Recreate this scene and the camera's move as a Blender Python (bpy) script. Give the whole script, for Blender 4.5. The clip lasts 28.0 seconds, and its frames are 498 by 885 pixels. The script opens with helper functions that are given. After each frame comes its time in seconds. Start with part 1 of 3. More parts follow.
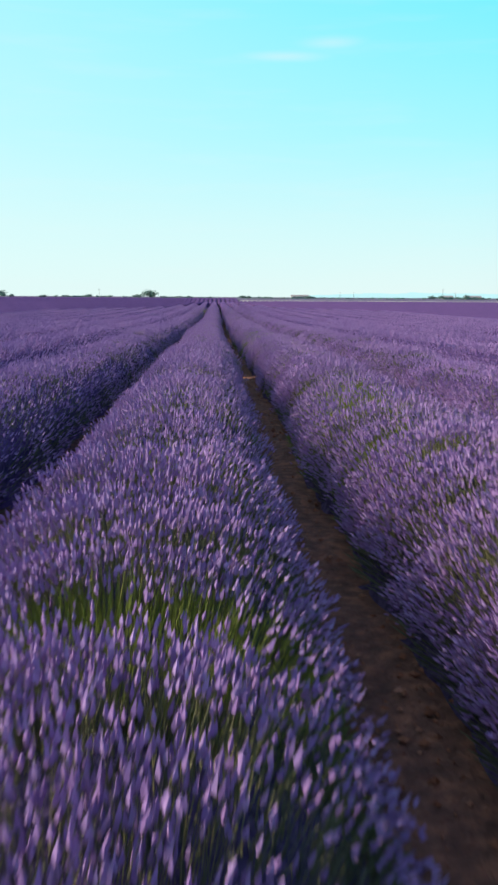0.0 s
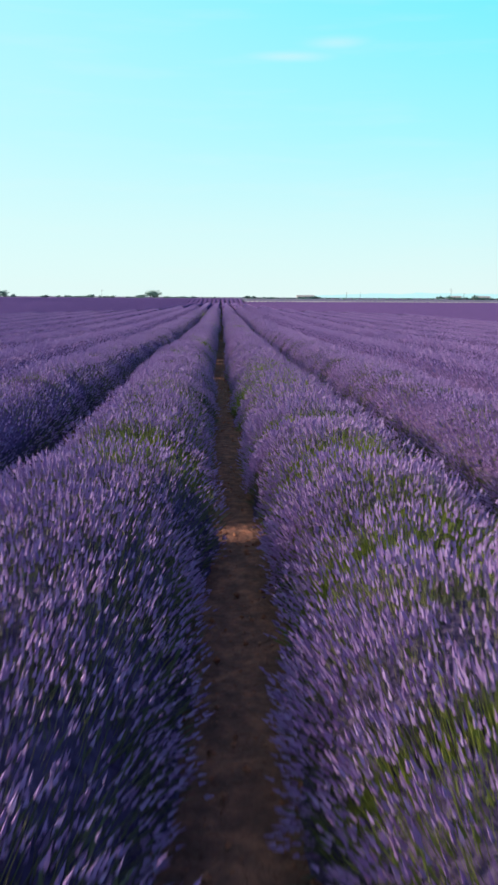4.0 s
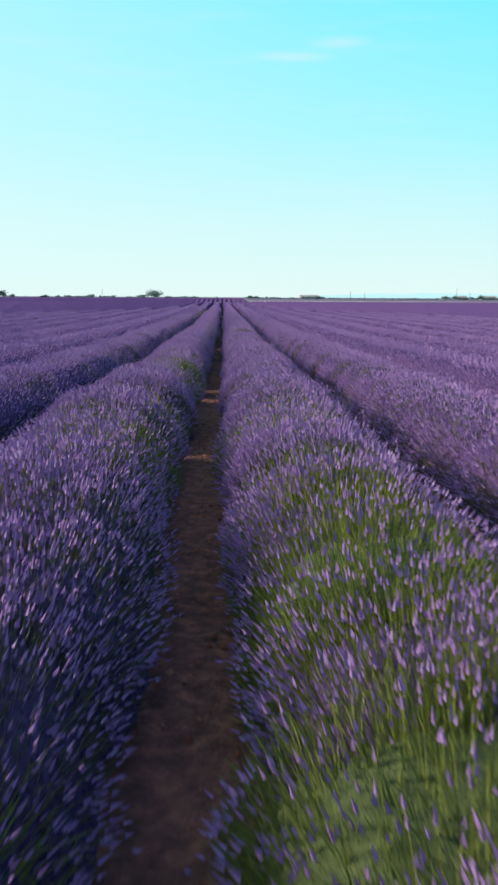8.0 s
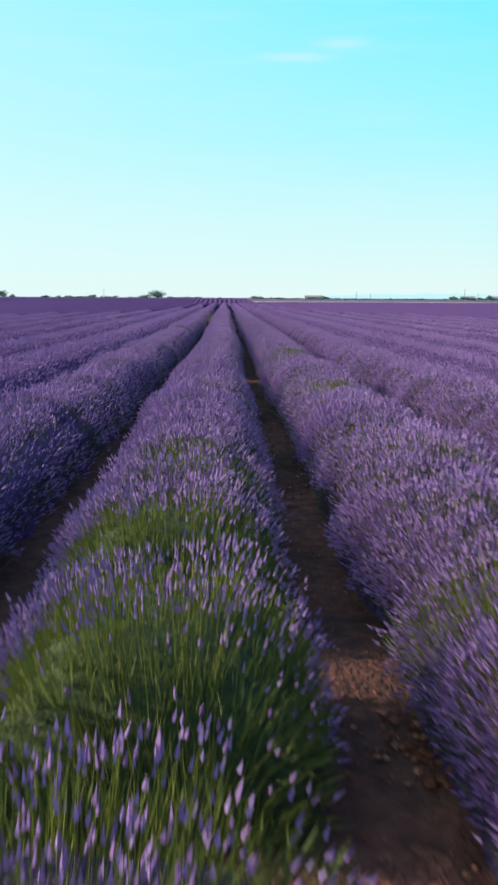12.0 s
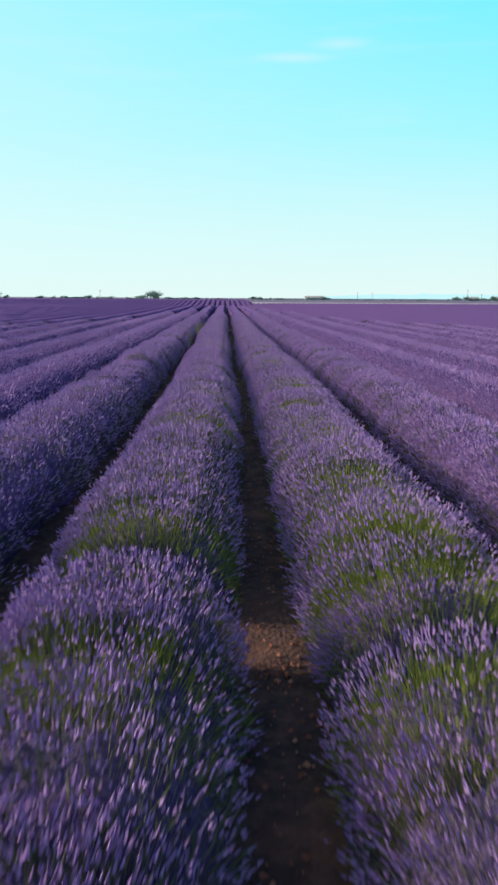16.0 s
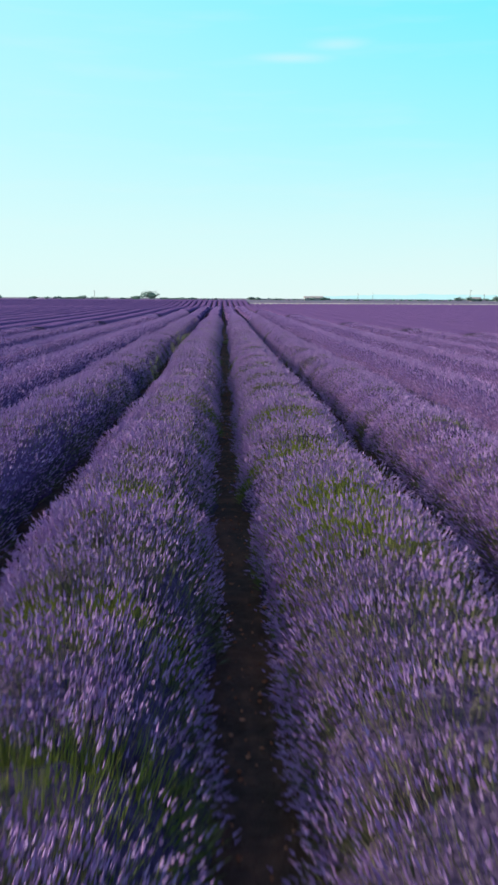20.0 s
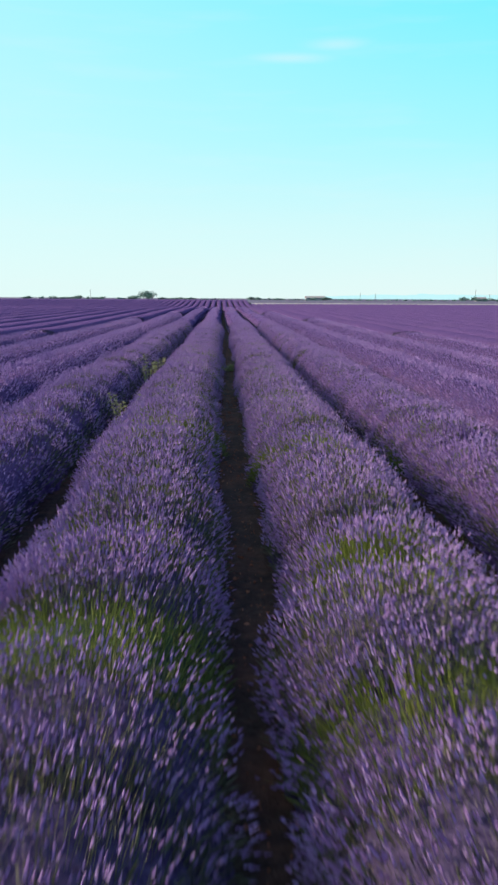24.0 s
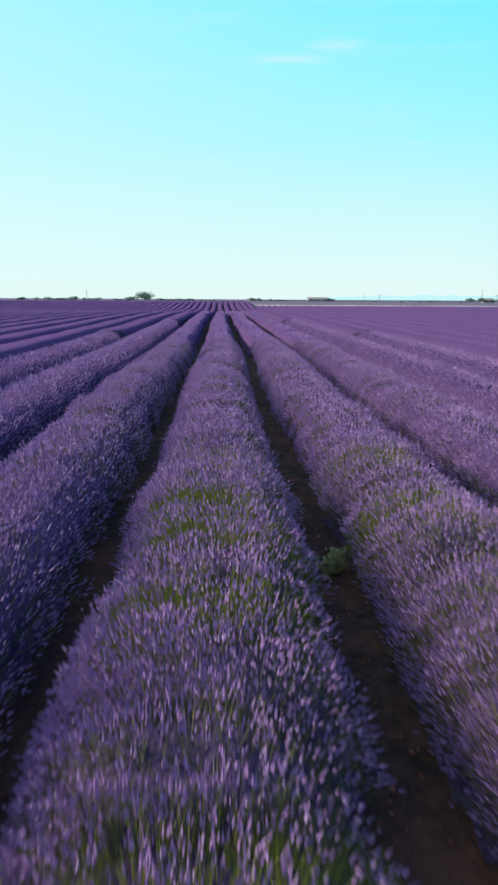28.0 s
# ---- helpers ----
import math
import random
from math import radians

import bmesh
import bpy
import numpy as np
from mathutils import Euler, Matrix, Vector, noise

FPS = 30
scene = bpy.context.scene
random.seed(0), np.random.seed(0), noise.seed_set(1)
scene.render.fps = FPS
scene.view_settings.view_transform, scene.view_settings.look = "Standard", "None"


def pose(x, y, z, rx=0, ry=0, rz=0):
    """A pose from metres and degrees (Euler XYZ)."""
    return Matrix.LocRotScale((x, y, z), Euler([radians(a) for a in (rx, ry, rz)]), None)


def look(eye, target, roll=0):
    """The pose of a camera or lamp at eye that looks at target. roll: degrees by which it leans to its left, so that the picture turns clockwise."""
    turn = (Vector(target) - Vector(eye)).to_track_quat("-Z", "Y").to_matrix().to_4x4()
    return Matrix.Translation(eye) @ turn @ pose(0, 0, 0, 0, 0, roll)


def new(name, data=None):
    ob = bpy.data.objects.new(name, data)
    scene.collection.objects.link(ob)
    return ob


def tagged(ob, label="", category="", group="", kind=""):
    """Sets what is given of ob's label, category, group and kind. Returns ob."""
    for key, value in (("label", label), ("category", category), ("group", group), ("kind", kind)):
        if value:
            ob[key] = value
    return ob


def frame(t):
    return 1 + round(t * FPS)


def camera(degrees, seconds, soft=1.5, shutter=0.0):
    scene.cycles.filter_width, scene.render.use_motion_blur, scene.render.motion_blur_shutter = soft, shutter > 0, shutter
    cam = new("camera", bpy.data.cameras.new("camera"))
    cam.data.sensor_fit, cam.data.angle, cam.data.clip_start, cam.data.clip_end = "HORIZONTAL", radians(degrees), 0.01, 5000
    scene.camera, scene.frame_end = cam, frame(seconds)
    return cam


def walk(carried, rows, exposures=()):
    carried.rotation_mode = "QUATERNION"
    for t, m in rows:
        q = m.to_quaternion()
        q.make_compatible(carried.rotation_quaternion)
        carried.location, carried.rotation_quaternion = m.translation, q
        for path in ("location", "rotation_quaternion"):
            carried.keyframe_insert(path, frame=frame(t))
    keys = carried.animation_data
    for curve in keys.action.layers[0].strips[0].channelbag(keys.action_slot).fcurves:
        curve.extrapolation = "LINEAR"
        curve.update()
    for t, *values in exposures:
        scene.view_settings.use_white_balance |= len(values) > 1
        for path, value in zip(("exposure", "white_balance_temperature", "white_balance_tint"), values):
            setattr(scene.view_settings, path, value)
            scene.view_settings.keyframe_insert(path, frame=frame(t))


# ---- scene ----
# ---- lie of the land ----
PROFILE = ((-40, 0.15), (0, 0.0), (10, -0.10), (26, -0.30), (45, -0.57), (60, -0.64), (100, -0.66), (140, -0.56), (165, -0.46),
           (182, -0.52), (215, -1.05), (255, -1.55), (295, -1.50), (320, -0.95), (350, 0.0), (380, 0.0))


def rise(y):
    """Height of the ground: a slow fall, a low crest, a hollow behind it and a slope up to the plain."""
    if y <= PROFILE[0][0] or y >= PROFILE[-1][0]:
        return PROFILE[0][1] if y < 0 else 0.0
    i = max(j for j in range(len(PROFILE) - 1) if PROFILE[j][0] <= y)
    q = [PROFILE[max(0, min(len(PROFILE) - 1, j))] for j in (i - 1, i, i + 1, i + 2)]
    span = q[2][0] - q[1][0]
    m1 = (q[2][1] - q[0][1]) / (q[2][0] - q[0][0]) * span
    m2 = (q[3][1] - q[1][1]) / max(1e-6, q[3][0] - q[1][0]) * span
    w = (y - q[1][0]) / span
    return ((2 * w ** 3 - 3 * w * w + 1) * q[1][1] + (w ** 3 - 2 * w * w + w) * m1
            + (3 * w * w - 2 * w ** 3) * q[2][1] + (w ** 3 - w * w) * m2)


cam = camera(36.0, 28.0, soft=2.8, shutter=0.25)
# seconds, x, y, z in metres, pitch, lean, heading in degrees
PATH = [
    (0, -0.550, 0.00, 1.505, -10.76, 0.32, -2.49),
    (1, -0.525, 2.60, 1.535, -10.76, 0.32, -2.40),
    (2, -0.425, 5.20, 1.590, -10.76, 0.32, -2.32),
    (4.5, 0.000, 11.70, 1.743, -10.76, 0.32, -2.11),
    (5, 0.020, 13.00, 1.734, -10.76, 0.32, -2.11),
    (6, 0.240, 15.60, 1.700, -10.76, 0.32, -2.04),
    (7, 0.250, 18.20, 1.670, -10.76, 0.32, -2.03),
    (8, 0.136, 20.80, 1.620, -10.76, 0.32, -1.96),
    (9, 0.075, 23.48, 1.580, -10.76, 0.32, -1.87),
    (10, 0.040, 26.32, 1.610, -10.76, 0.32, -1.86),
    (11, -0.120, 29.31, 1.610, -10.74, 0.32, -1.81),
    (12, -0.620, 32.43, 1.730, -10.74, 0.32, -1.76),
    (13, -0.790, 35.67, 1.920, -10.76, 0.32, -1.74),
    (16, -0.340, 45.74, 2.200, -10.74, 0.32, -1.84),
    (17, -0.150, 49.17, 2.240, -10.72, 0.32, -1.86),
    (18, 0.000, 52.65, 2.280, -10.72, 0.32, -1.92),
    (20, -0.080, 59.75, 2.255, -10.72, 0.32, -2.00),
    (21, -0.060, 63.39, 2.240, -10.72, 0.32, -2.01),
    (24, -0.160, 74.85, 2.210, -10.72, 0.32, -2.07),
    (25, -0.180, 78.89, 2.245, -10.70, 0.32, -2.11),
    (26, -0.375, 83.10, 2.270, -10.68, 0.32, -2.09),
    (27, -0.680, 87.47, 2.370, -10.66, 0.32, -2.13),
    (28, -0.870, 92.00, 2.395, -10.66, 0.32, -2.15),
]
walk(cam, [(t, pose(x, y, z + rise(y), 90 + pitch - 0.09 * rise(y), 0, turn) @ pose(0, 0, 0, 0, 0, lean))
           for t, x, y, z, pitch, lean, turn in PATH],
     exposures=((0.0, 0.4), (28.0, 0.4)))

# ---- light ----
SUN_EL, SUN_AZ = 23.0, -82.0          # height over the horizon; azimuth from +y, negative to -x
world = bpy.data.worlds.new("clear_morning_sky")
scene.world = world
world.use_nodes = True


def build_sky():
    nt = world.node_tree
    nodes, links = nt.nodes, nt.links
    nodes.clear()
    out = nodes.new("ShaderNodeOutputWorld")
    back = nodes.new("ShaderNodeBackground")
    back.inputs["Strength"].default_value = SKY_STRENGTH
    sky = nodes.new("ShaderNodeTexSky")
    sky.sky_type = "NISHITA"
    sky.sun_disc = False
    sky.sun_elevation, sky.sun_rotation = radians(SUN_EL), radians(SUN_AZ)
    sky.air_density, sky.dust_density, sky.ozone_density = 1.0, 1.5, 1.0
    scale = nodes.new("ShaderNodeMixRGB")
    scale.blend_type, scale.inputs[0].default_value = "MULTIPLY", 1.0
    scale.inputs[2].default_value = (0.07, 0.08, 0.09, 1)
    links.new(sky.outputs[0], scale.inputs[1])
    co = nodes.new("ShaderNodeTexCoord")
    sep = nodes.new("ShaderNodeSeparateXYZ")
    links.new(co.outputs["Generated"], sep.inputs[0])
    ramp = nodes.new("ShaderNodeValToRGB")
    el = ramp.color_ramp.elements
    stops = [(0.0, (0.86, 1.05, 1.03)), (0.09, (0.68, 1.03, 1.05)), (0.19, (0.41, 1.01, 1.1)),
             (0.33, (0.19, 0.96, 1.12)), (0.55, (0.13, 0.31, 0.80)), (1.0, (0.09, 0.17, 0.60))]
    while len(el) < len(stops):
        el.new(0.5)
    for e, (p, c) in zip(el, stops):
        e.position, e.color = p, (*c, 1)
    links.new(sep.outputs[2], ramp.inputs[0])
    # the air is whiter towards the sun
    side = nodes.new("ShaderNodeMapRange")
    side.inputs[1].default_value, side.inputs[2].default_value = 0.35, -0.75
    side.inputs[3].default_value, side.inputs[4].default_value = 0.0, 0.75
    links.new(sep.outputs[0], side.inputs[0])
    pale = nodes.new("ShaderNodeMixRGB")
    pale.inputs[2].default_value = (0.80, 1.05, 1.04, 1)
    links.new(side.outputs[0], pale.inputs[0])
    links.new(ramp.outputs[0], pale.inputs[1])
    # thin high clouds
    stretch = nodes.new("ShaderNodeMapping")
    stretch.inputs["Scale"].default_value = (3.2, 3.2, 26.0)
    stretch.inputs["Rotation"].default_value = (0.0, radians(-5), 0.0)
    links.new(co.outputs["Generated"], stretch.inputs[0])
    fluff = nodes.new("ShaderNodeTexNoise")
    fluff.inputs["Scale"].default_value, fluff.inputs["Detail"].default_value = 2.2, 5.0
    links.new(stretch.outputs[0], fluff.inputs[0])
    thin = nodes.new("ShaderNodeMapRange")
    thin.inputs[1].default_value, thin.inputs[2].default_value = 0.5, 0.85
    thin.inputs[4].default_value = 0.14
    links.new(fluff.outputs[0], thin.inputs[0])
    veil = nodes.new("ShaderNodeMixRGB")
    veil.inputs[2].default_value = (0.9, 0.98, 0.98, 1)
    links.new(thin.outputs[0], veil.inputs[0])
    links.new(pale.outputs[0], veil.inputs[1])
    last = veil
    for (ax, ay, az), wide, high, much in (((0.080, 0.955, 0.2745), 0.046, 0.0052, 0.34),
                                           ((0.134, 0.946, 0.2875), 0.034, 0.0066, 0.30)):
        away = nodes.new("ShaderNodeVectorMath")
        away.operation = "SUBTRACT"
        away.inputs[1].default_value = Vector((ax, ay, az)).normalized()
        links.new(co.outputs["Generated"], away.inputs[0])
        squash = nodes.new("ShaderNodeVectorMath")
        squash.operation = "DIVIDE"
        squash.inputs[1].default_value = (wide, 0.2, high)
        links.new(away.outputs[0], squash.inputs[0])
        far = nodes.new("ShaderNodeVectorMath")
        far.operation = "LENGTH"
        links.new(squash.outputs[0], far.inputs[0])
        rag = nodes.new("ShaderNodeMath")
        rag.operation = "MULTIPLY_ADD"
        rag.inputs[1].default_value, rag.inputs[2].default_value = 1.6, -0.8
        links.new(fluff.outputs[0], rag.inputs[0])
        edge = nodes.new("ShaderNodeMath")
        edge.operation = "ADD"
        links.new(far.outputs["Value"], edge.inputs[0])
        links.new(rag.outputs[0], edge.inputs[1])
        body = nodes.new("ShaderNodeMapRange")
        body.interpolation_type = "SMOOTHSTEP"
        body.inputs[1].default_value, body.inputs[2].default_value = 1.5, 0.1
        body.inputs[4].default_value = much
        links.new(edge.outputs[0], body.inputs[0])
        wisp = nodes.new("ShaderNodeMixRGB")
        wisp.inputs[2].default_value = (0.95, 1.0, 0.99, 1)
        links.new(body.outputs[0], wisp.inputs[0])
        links.new(last.outputs[0], wisp.inputs[1])
        last = wisp
    mix = nodes.new("ShaderNodeMixRGB")
    mix.inputs[0].default_value = 0.10
    links.new(last.outputs[0], mix.inputs[1])
    links.new(scale.outputs[0], mix.inputs[2])
    # the sky opposite the sun and behind is deeper
    far_side = nodes.new("ShaderNodeMapRange")
    far_side.interpolation_type = "SMOOTHSTEP"
    far_side.inputs[1].default_value, far_side.inputs[2].default_value = 0.28, 0.95
    far_side.inputs[3].default_value, far_side.inputs[4].default_value = 0.0, 1.0
    links.new(sep.outputs[0], far_side.inputs[0])
    deep = nodes.new("ShaderNodeMixRGB")
    deep.blend_type = "MULTIPLY"
    deep.inputs[2].default_value = (0.42, 0.36, 0.60, 1)
    links.new(far_side.outputs[0], deep.inputs[0])
    links.new(mix.outputs[0], deep.inputs[1])
    links.new(deep.outputs[0], back.inputs[0])
    links.new(back.outputs[0], out.inputs[0])


SKY_STRENGTH = 0.76
build_sky()

sun_data = bpy.data.lights.new("sun", "SUN")
sun_data.energy, sun_data.angle, sun_data.color = 4.5, radians(0.8), (1.0, 0.87, 0.75)
sun = new("sun", sun_data)
sun_way = Vector((math.sin(radians(SUN_AZ)) * math.cos(radians(SUN_EL)),
                  math.cos(radians(SUN_AZ)) * math.cos(radians(SUN_EL)), math.sin(radians(SUN_EL))))
sun.matrix_world = look(sun_way * 50, (0, 0, 0))


# ---- materials ----
def material(name, stops, scale=8.0, detail=6.0, rough=0.8, bump=0.0, bump_scale=60.0, by="noise",
             spread=0.0, stretch=(1, 1, 1), through_light=0.0, second=None, upright=0.0):
    """A rough surface whose colour runs over the stops, by noise, by piece or by object."""
    m = bpy.data.materials.new(name)
    m.use_nodes = True
    nodes, links = m.node_tree.nodes, m.node_tree.links
    shader = nodes["Principled BSDF"]
    shader.inputs["Roughness"].default_value = rough
    shader.inputs["Specular IOR Level"].default_value = 0.25
    co = nodes.new("ShaderNodeTexCoord")
    geo = nodes.new("ShaderNodeNewGeometry")
    place = nodes.new("ShaderNodeMapping")
    place.inputs["Scale"].default_value = stretch
    links.new(geo.outputs["Position"], place.inputs[0])
    noise_node = nodes.new("ShaderNodeTexNoise")
    noise_node.inputs["Scale"].default_value, noise_node.inputs["Detail"].default_value = scale, detail
    links.new(place.outputs[0], noise_node.inputs[0])
    ramp = nodes.new("ShaderNodeValToRGB")
    el = ramp.color_ramp.elements
    while len(el) < len(stops):
        el.new(0.5)
    for e, (p, c) in zip(el, stops):
        e.position, e.color = p, (*c, 1)
    if by == "island":
        add = nodes.new("ShaderNodeMath")
        add.operation = "MULTIPLY_ADD"
        add.inputs[1].default_value = 1.0 - spread
        links.new(geo.outputs["Random Per Island"], add.inputs[0])
        part_noise = nodes.new("ShaderNodeMath")
        part_noise.operation = "MULTIPLY"
        part_noise.inputs[1].default_value = spread
        links.new(noise_node.outputs[0], part_noise.inputs[0])
        links.new(part_noise.outputs[0], add.inputs[2])
        links.new(add.outputs[0], ramp.inputs[0])
    else:
        links.new(noise_node.outputs[0], ramp.inputs[0])
    colour = ramp.outputs[0]
    if second:
        # broad stains over the grain
        big = nodes.new("ShaderNodeTexNoise")
        big.inputs["Scale"].default_value, big.inputs["Detail"].default_value = second[0], 4.0
        links.new(geo.outputs["Position"], big.inputs[0])
        lim = nodes.new("ShaderNodeMapRange")
        lim.inputs[1].default_value, lim.inputs[2].default_value = second[2], second[3]
        lim.inputs[4].default_value = second[4]
        links.new(big.outputs[0], lim.inputs[0])
        stain = nodes.new("ShaderNodeMixRGB")
        stain.inputs[2].default_value = (*second[1], 1)
        links.new(lim.outputs[0], stain.inputs[0])
        links.new(colour, stain.inputs[1])
        colour = stain.outputs[0]
    links.new(colour, shader.inputs["Base Color"])
    lean = None
    if upright:
        # a carpet of upright stems: it takes the light much like level ground
        lean = nodes.new("ShaderNodeMix")
        lean.data_type = "VECTOR"
        lean.inputs["Factor"].default_value = upright
        links.new(geo.outputs["Normal"], lean.inputs[4])
        lean.inputs[5].default_value = (0, 0, 1)
        even = nodes.new("ShaderNodeVectorMath")
        even.operation = "NORMALIZE"
        links.new(lean.outputs[1], even.inputs[0])
        lean = even.outputs[0]
        links.new(lean, shader.inputs["Normal"])
        shader.inputs["Specular IOR Level"].default_value = 0.0
    if bump:
        fine = nodes.new("ShaderNodeTexNoise")
        fine.inputs["Scale"].default_value, fine.inputs["Detail"].default_value = bump_scale, 5.0
        links.new(place.outputs[0], fine.inputs[0])
        b = nodes.new("ShaderNodeBump")
        b.inputs["Strength"].default_value, b.inputs["Distance"].default_value = bump, 0.05
        links.new(fine.outputs[0], b.inputs["Height"])
        if lean:
            links.new(lean, b.inputs["Normal"])
        links.new(b.outputs[0], shader.inputs["Normal"])
    if through_light:
        thin = nodes.new("ShaderNodeBsdfTranslucent")
        links.new(colour, thin.inputs[0])
        both = nodes.new("ShaderNodeMixShader")
        both.inputs[0].default_value = through_light
        links.new(shader.outputs[0], both.inputs[1])
        links.new(thin.outputs[0], both.inputs[2])
        links.new(both.outputs[0], nodes["Material Output"].inputs[0])
    return m


FLOWER = material("lavender_flower", [(0.0, (0.265, 0.142, 0.358)), (0.45, (0.38, 0.22, 0.468)), (0.8, (0.47, 0.315, 0.572)),
                                      (1.0, (0.55, 0.42, 0.67))], scale=140, detail=3, rough=0.75, by="island",
                  spread=0.45, through_light=0.28, second=(0.7, (0.20, 0.115, 0.33), 0.45, 0.75, 0.45))
STEM = material("lavender_stem", [(0.0, (0.11, 0.11, 0.05)), (0.6, (0.2, 0.19, 0.085)), (1.0, (0.37, 0.32, 0.16))],
                scale=30, rough=0.7, by="island", spread=0.3, through_light=0.15)
GREEN_STEM = material("fresh_stem", [(0.0, (0.14, 0.18, 0.03)), (0.7, (0.29, 0.33, 0.06)), (1.0, (0.50, 0.45, 0.14))],
                      scale=30, rough=0.65, by="island", spread=0.3, through_light=0.4)
FRESH_LEAF = material("fresh_leaf", [(0.3, (0.032, 0.047, 0.014)), (0.55, (0.062, 0.085, 0.023)), (0.75, (0.11, 0.13, 0.042))],
                      scale=25, rough=0.75, bump=0.5, bump_scale=90)
FRESH_BLADE = material("fresh_blade", [(0.0, (0.09, 0.125, 0.032)), (0.6, (0.165, 0.205, 0.052)), (1.0, (0.3, 0.3, 0.11))],
                       scale=40, rough=0.7, by="island", spread=0.3, through_light=0.35)
BLADE = material("lavender_blade", [(0.0, (0.066, 0.074, 0.044)), (0.6, (0.124, 0.126, 0.076)), (1.0, (0.23, 0.205, 0.13))],
                 scale=40, rough=0.75, by="island", spread=0.3)
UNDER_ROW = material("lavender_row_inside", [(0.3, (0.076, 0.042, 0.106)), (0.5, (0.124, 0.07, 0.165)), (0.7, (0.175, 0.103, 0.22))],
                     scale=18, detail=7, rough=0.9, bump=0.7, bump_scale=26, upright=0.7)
FAR_ROW = material("lavender_row_bloom", [(0.3, (0.095, 0.05, 0.137)), (0.5, (0.148, 0.08, 0.20)), (0.68, (0.198, 0.114, 0.26))],
                   scale=16, detail=7, rough=0.9, bump=0.6, bump_scale=22, stretch=(1, 0.8, 0.45),
                   second=(0.35, (0.11, 0.075, 0.125), 0.52, 0.72, 0.25), upright=0.75)
# purple of unresolved flowers, with the shade between heads in the tone
MID_ROW = material("dark_row_foliage", [(0.3, (0.045, 0.032, 0.062)), (0.5, (0.085, 0.058, 0.112)), (0.7, (0.13, 0.09, 0.16))],
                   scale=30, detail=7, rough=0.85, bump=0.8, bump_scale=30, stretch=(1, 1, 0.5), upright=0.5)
SOIL = material("brown_soil", [(0.3, (0.03, 0.018, 0.014)), (0.5, (0.052, 0.028, 0.022)), (0.72, (0.10, 0.05, 0.034))],
                scale=9, detail=8, rough=0.95, bump=0.8, bump_scale=28, second=(1.3, (0.19, 0.075, 0.042), 0.48, 0.75, 0.65))


def lit_soil_first():
    """First stretch of the paths: redder, its paleness standing in for sunlight and haze."""
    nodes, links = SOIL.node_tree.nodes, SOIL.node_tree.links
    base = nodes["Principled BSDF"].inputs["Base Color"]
    plain_soil = base.links[0].from_socket
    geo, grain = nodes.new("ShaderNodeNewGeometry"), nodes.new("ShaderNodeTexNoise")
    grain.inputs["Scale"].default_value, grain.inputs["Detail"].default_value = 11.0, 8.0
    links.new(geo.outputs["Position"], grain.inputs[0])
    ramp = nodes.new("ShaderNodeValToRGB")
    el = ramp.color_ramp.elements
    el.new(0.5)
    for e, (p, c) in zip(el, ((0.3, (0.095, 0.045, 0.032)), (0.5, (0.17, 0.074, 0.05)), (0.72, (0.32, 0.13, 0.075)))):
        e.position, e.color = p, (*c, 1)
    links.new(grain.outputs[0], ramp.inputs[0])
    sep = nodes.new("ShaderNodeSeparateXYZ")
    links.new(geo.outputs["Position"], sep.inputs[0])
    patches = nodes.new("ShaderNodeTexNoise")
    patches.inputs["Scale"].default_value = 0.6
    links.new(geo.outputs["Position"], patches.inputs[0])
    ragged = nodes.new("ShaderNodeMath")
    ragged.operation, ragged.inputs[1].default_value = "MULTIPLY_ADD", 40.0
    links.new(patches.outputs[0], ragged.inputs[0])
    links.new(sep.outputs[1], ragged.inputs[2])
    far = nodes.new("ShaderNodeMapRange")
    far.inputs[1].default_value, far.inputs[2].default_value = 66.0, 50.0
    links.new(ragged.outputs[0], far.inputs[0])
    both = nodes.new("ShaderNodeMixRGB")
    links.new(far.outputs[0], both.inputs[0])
    links.new(plain_soil, both.inputs[1])
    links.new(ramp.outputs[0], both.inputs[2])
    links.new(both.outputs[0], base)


lit_soil_first()
CLOD = material("red_soil_clod", [(0.0, (0.143, 0.055, 0.032)), (0.6, (0.286, 0.099, 0.05)), (1.0, (0.442, 0.22, 0.14))],
                scale=40, rough=0.95, bump=0.4, by="island", spread=0.3)
# the mauve tint paints in the haze over far ground
PASTURE = material("hazy_dry_pasture", [(0.3, (0.12, 0.095, 0.14)), (0.6, (0.16, 0.125, 0.175)), (0.75, (0.2, 0.17, 0.19))],
                   scale=0.05, rough=0.95)
STUBBLE = material("pale_stubble", [(0.3, (0.42, 0.36, 0.28)), (0.6, (0.55, 0.48, 0.38)), (0.75, (0.62, 0.56, 0.46))],
                   scale=0.08, rough=0.95)
# leaf colour lightened and blued: the haze of distance is painted in
CROWN = material("hazy_tree_leaves", [(0.0, (0.2, 0.3, 0.25)), (0.6, (0.3, 0.42, 0.35)), (1.0, (0.4, 0.5, 0.42))],
                 scale=0.6, rough=0.8, by="island", spread=0.3, through_light=0.5)
BARK = material("bark", [(0.3, (0.06, 0.045, 0.035)), (0.7, (0.14, 0.11, 0.085))], scale=3, rough=0.9, bump=0.5, bump_scale=12)
POLE_WOOD = material("weathered_pole", [(0.3, (0.10, 0.085, 0.07)), (0.7, (0.2, 0.17, 0.14))], scale=4, rough=0.85)
IRON = material("grey_iron", [(0.3, (0.2, 0.2, 0.2)), (0.7, (0.3, 0.3, 0.3))], scale=6, rough=0.5)
PLASTER = material("pale_plaster", [(0.3, (0.36, 0.35, 0.34)), (0.7, (0.46, 0.45, 0.43))], scale=0.8, rough=0.9)
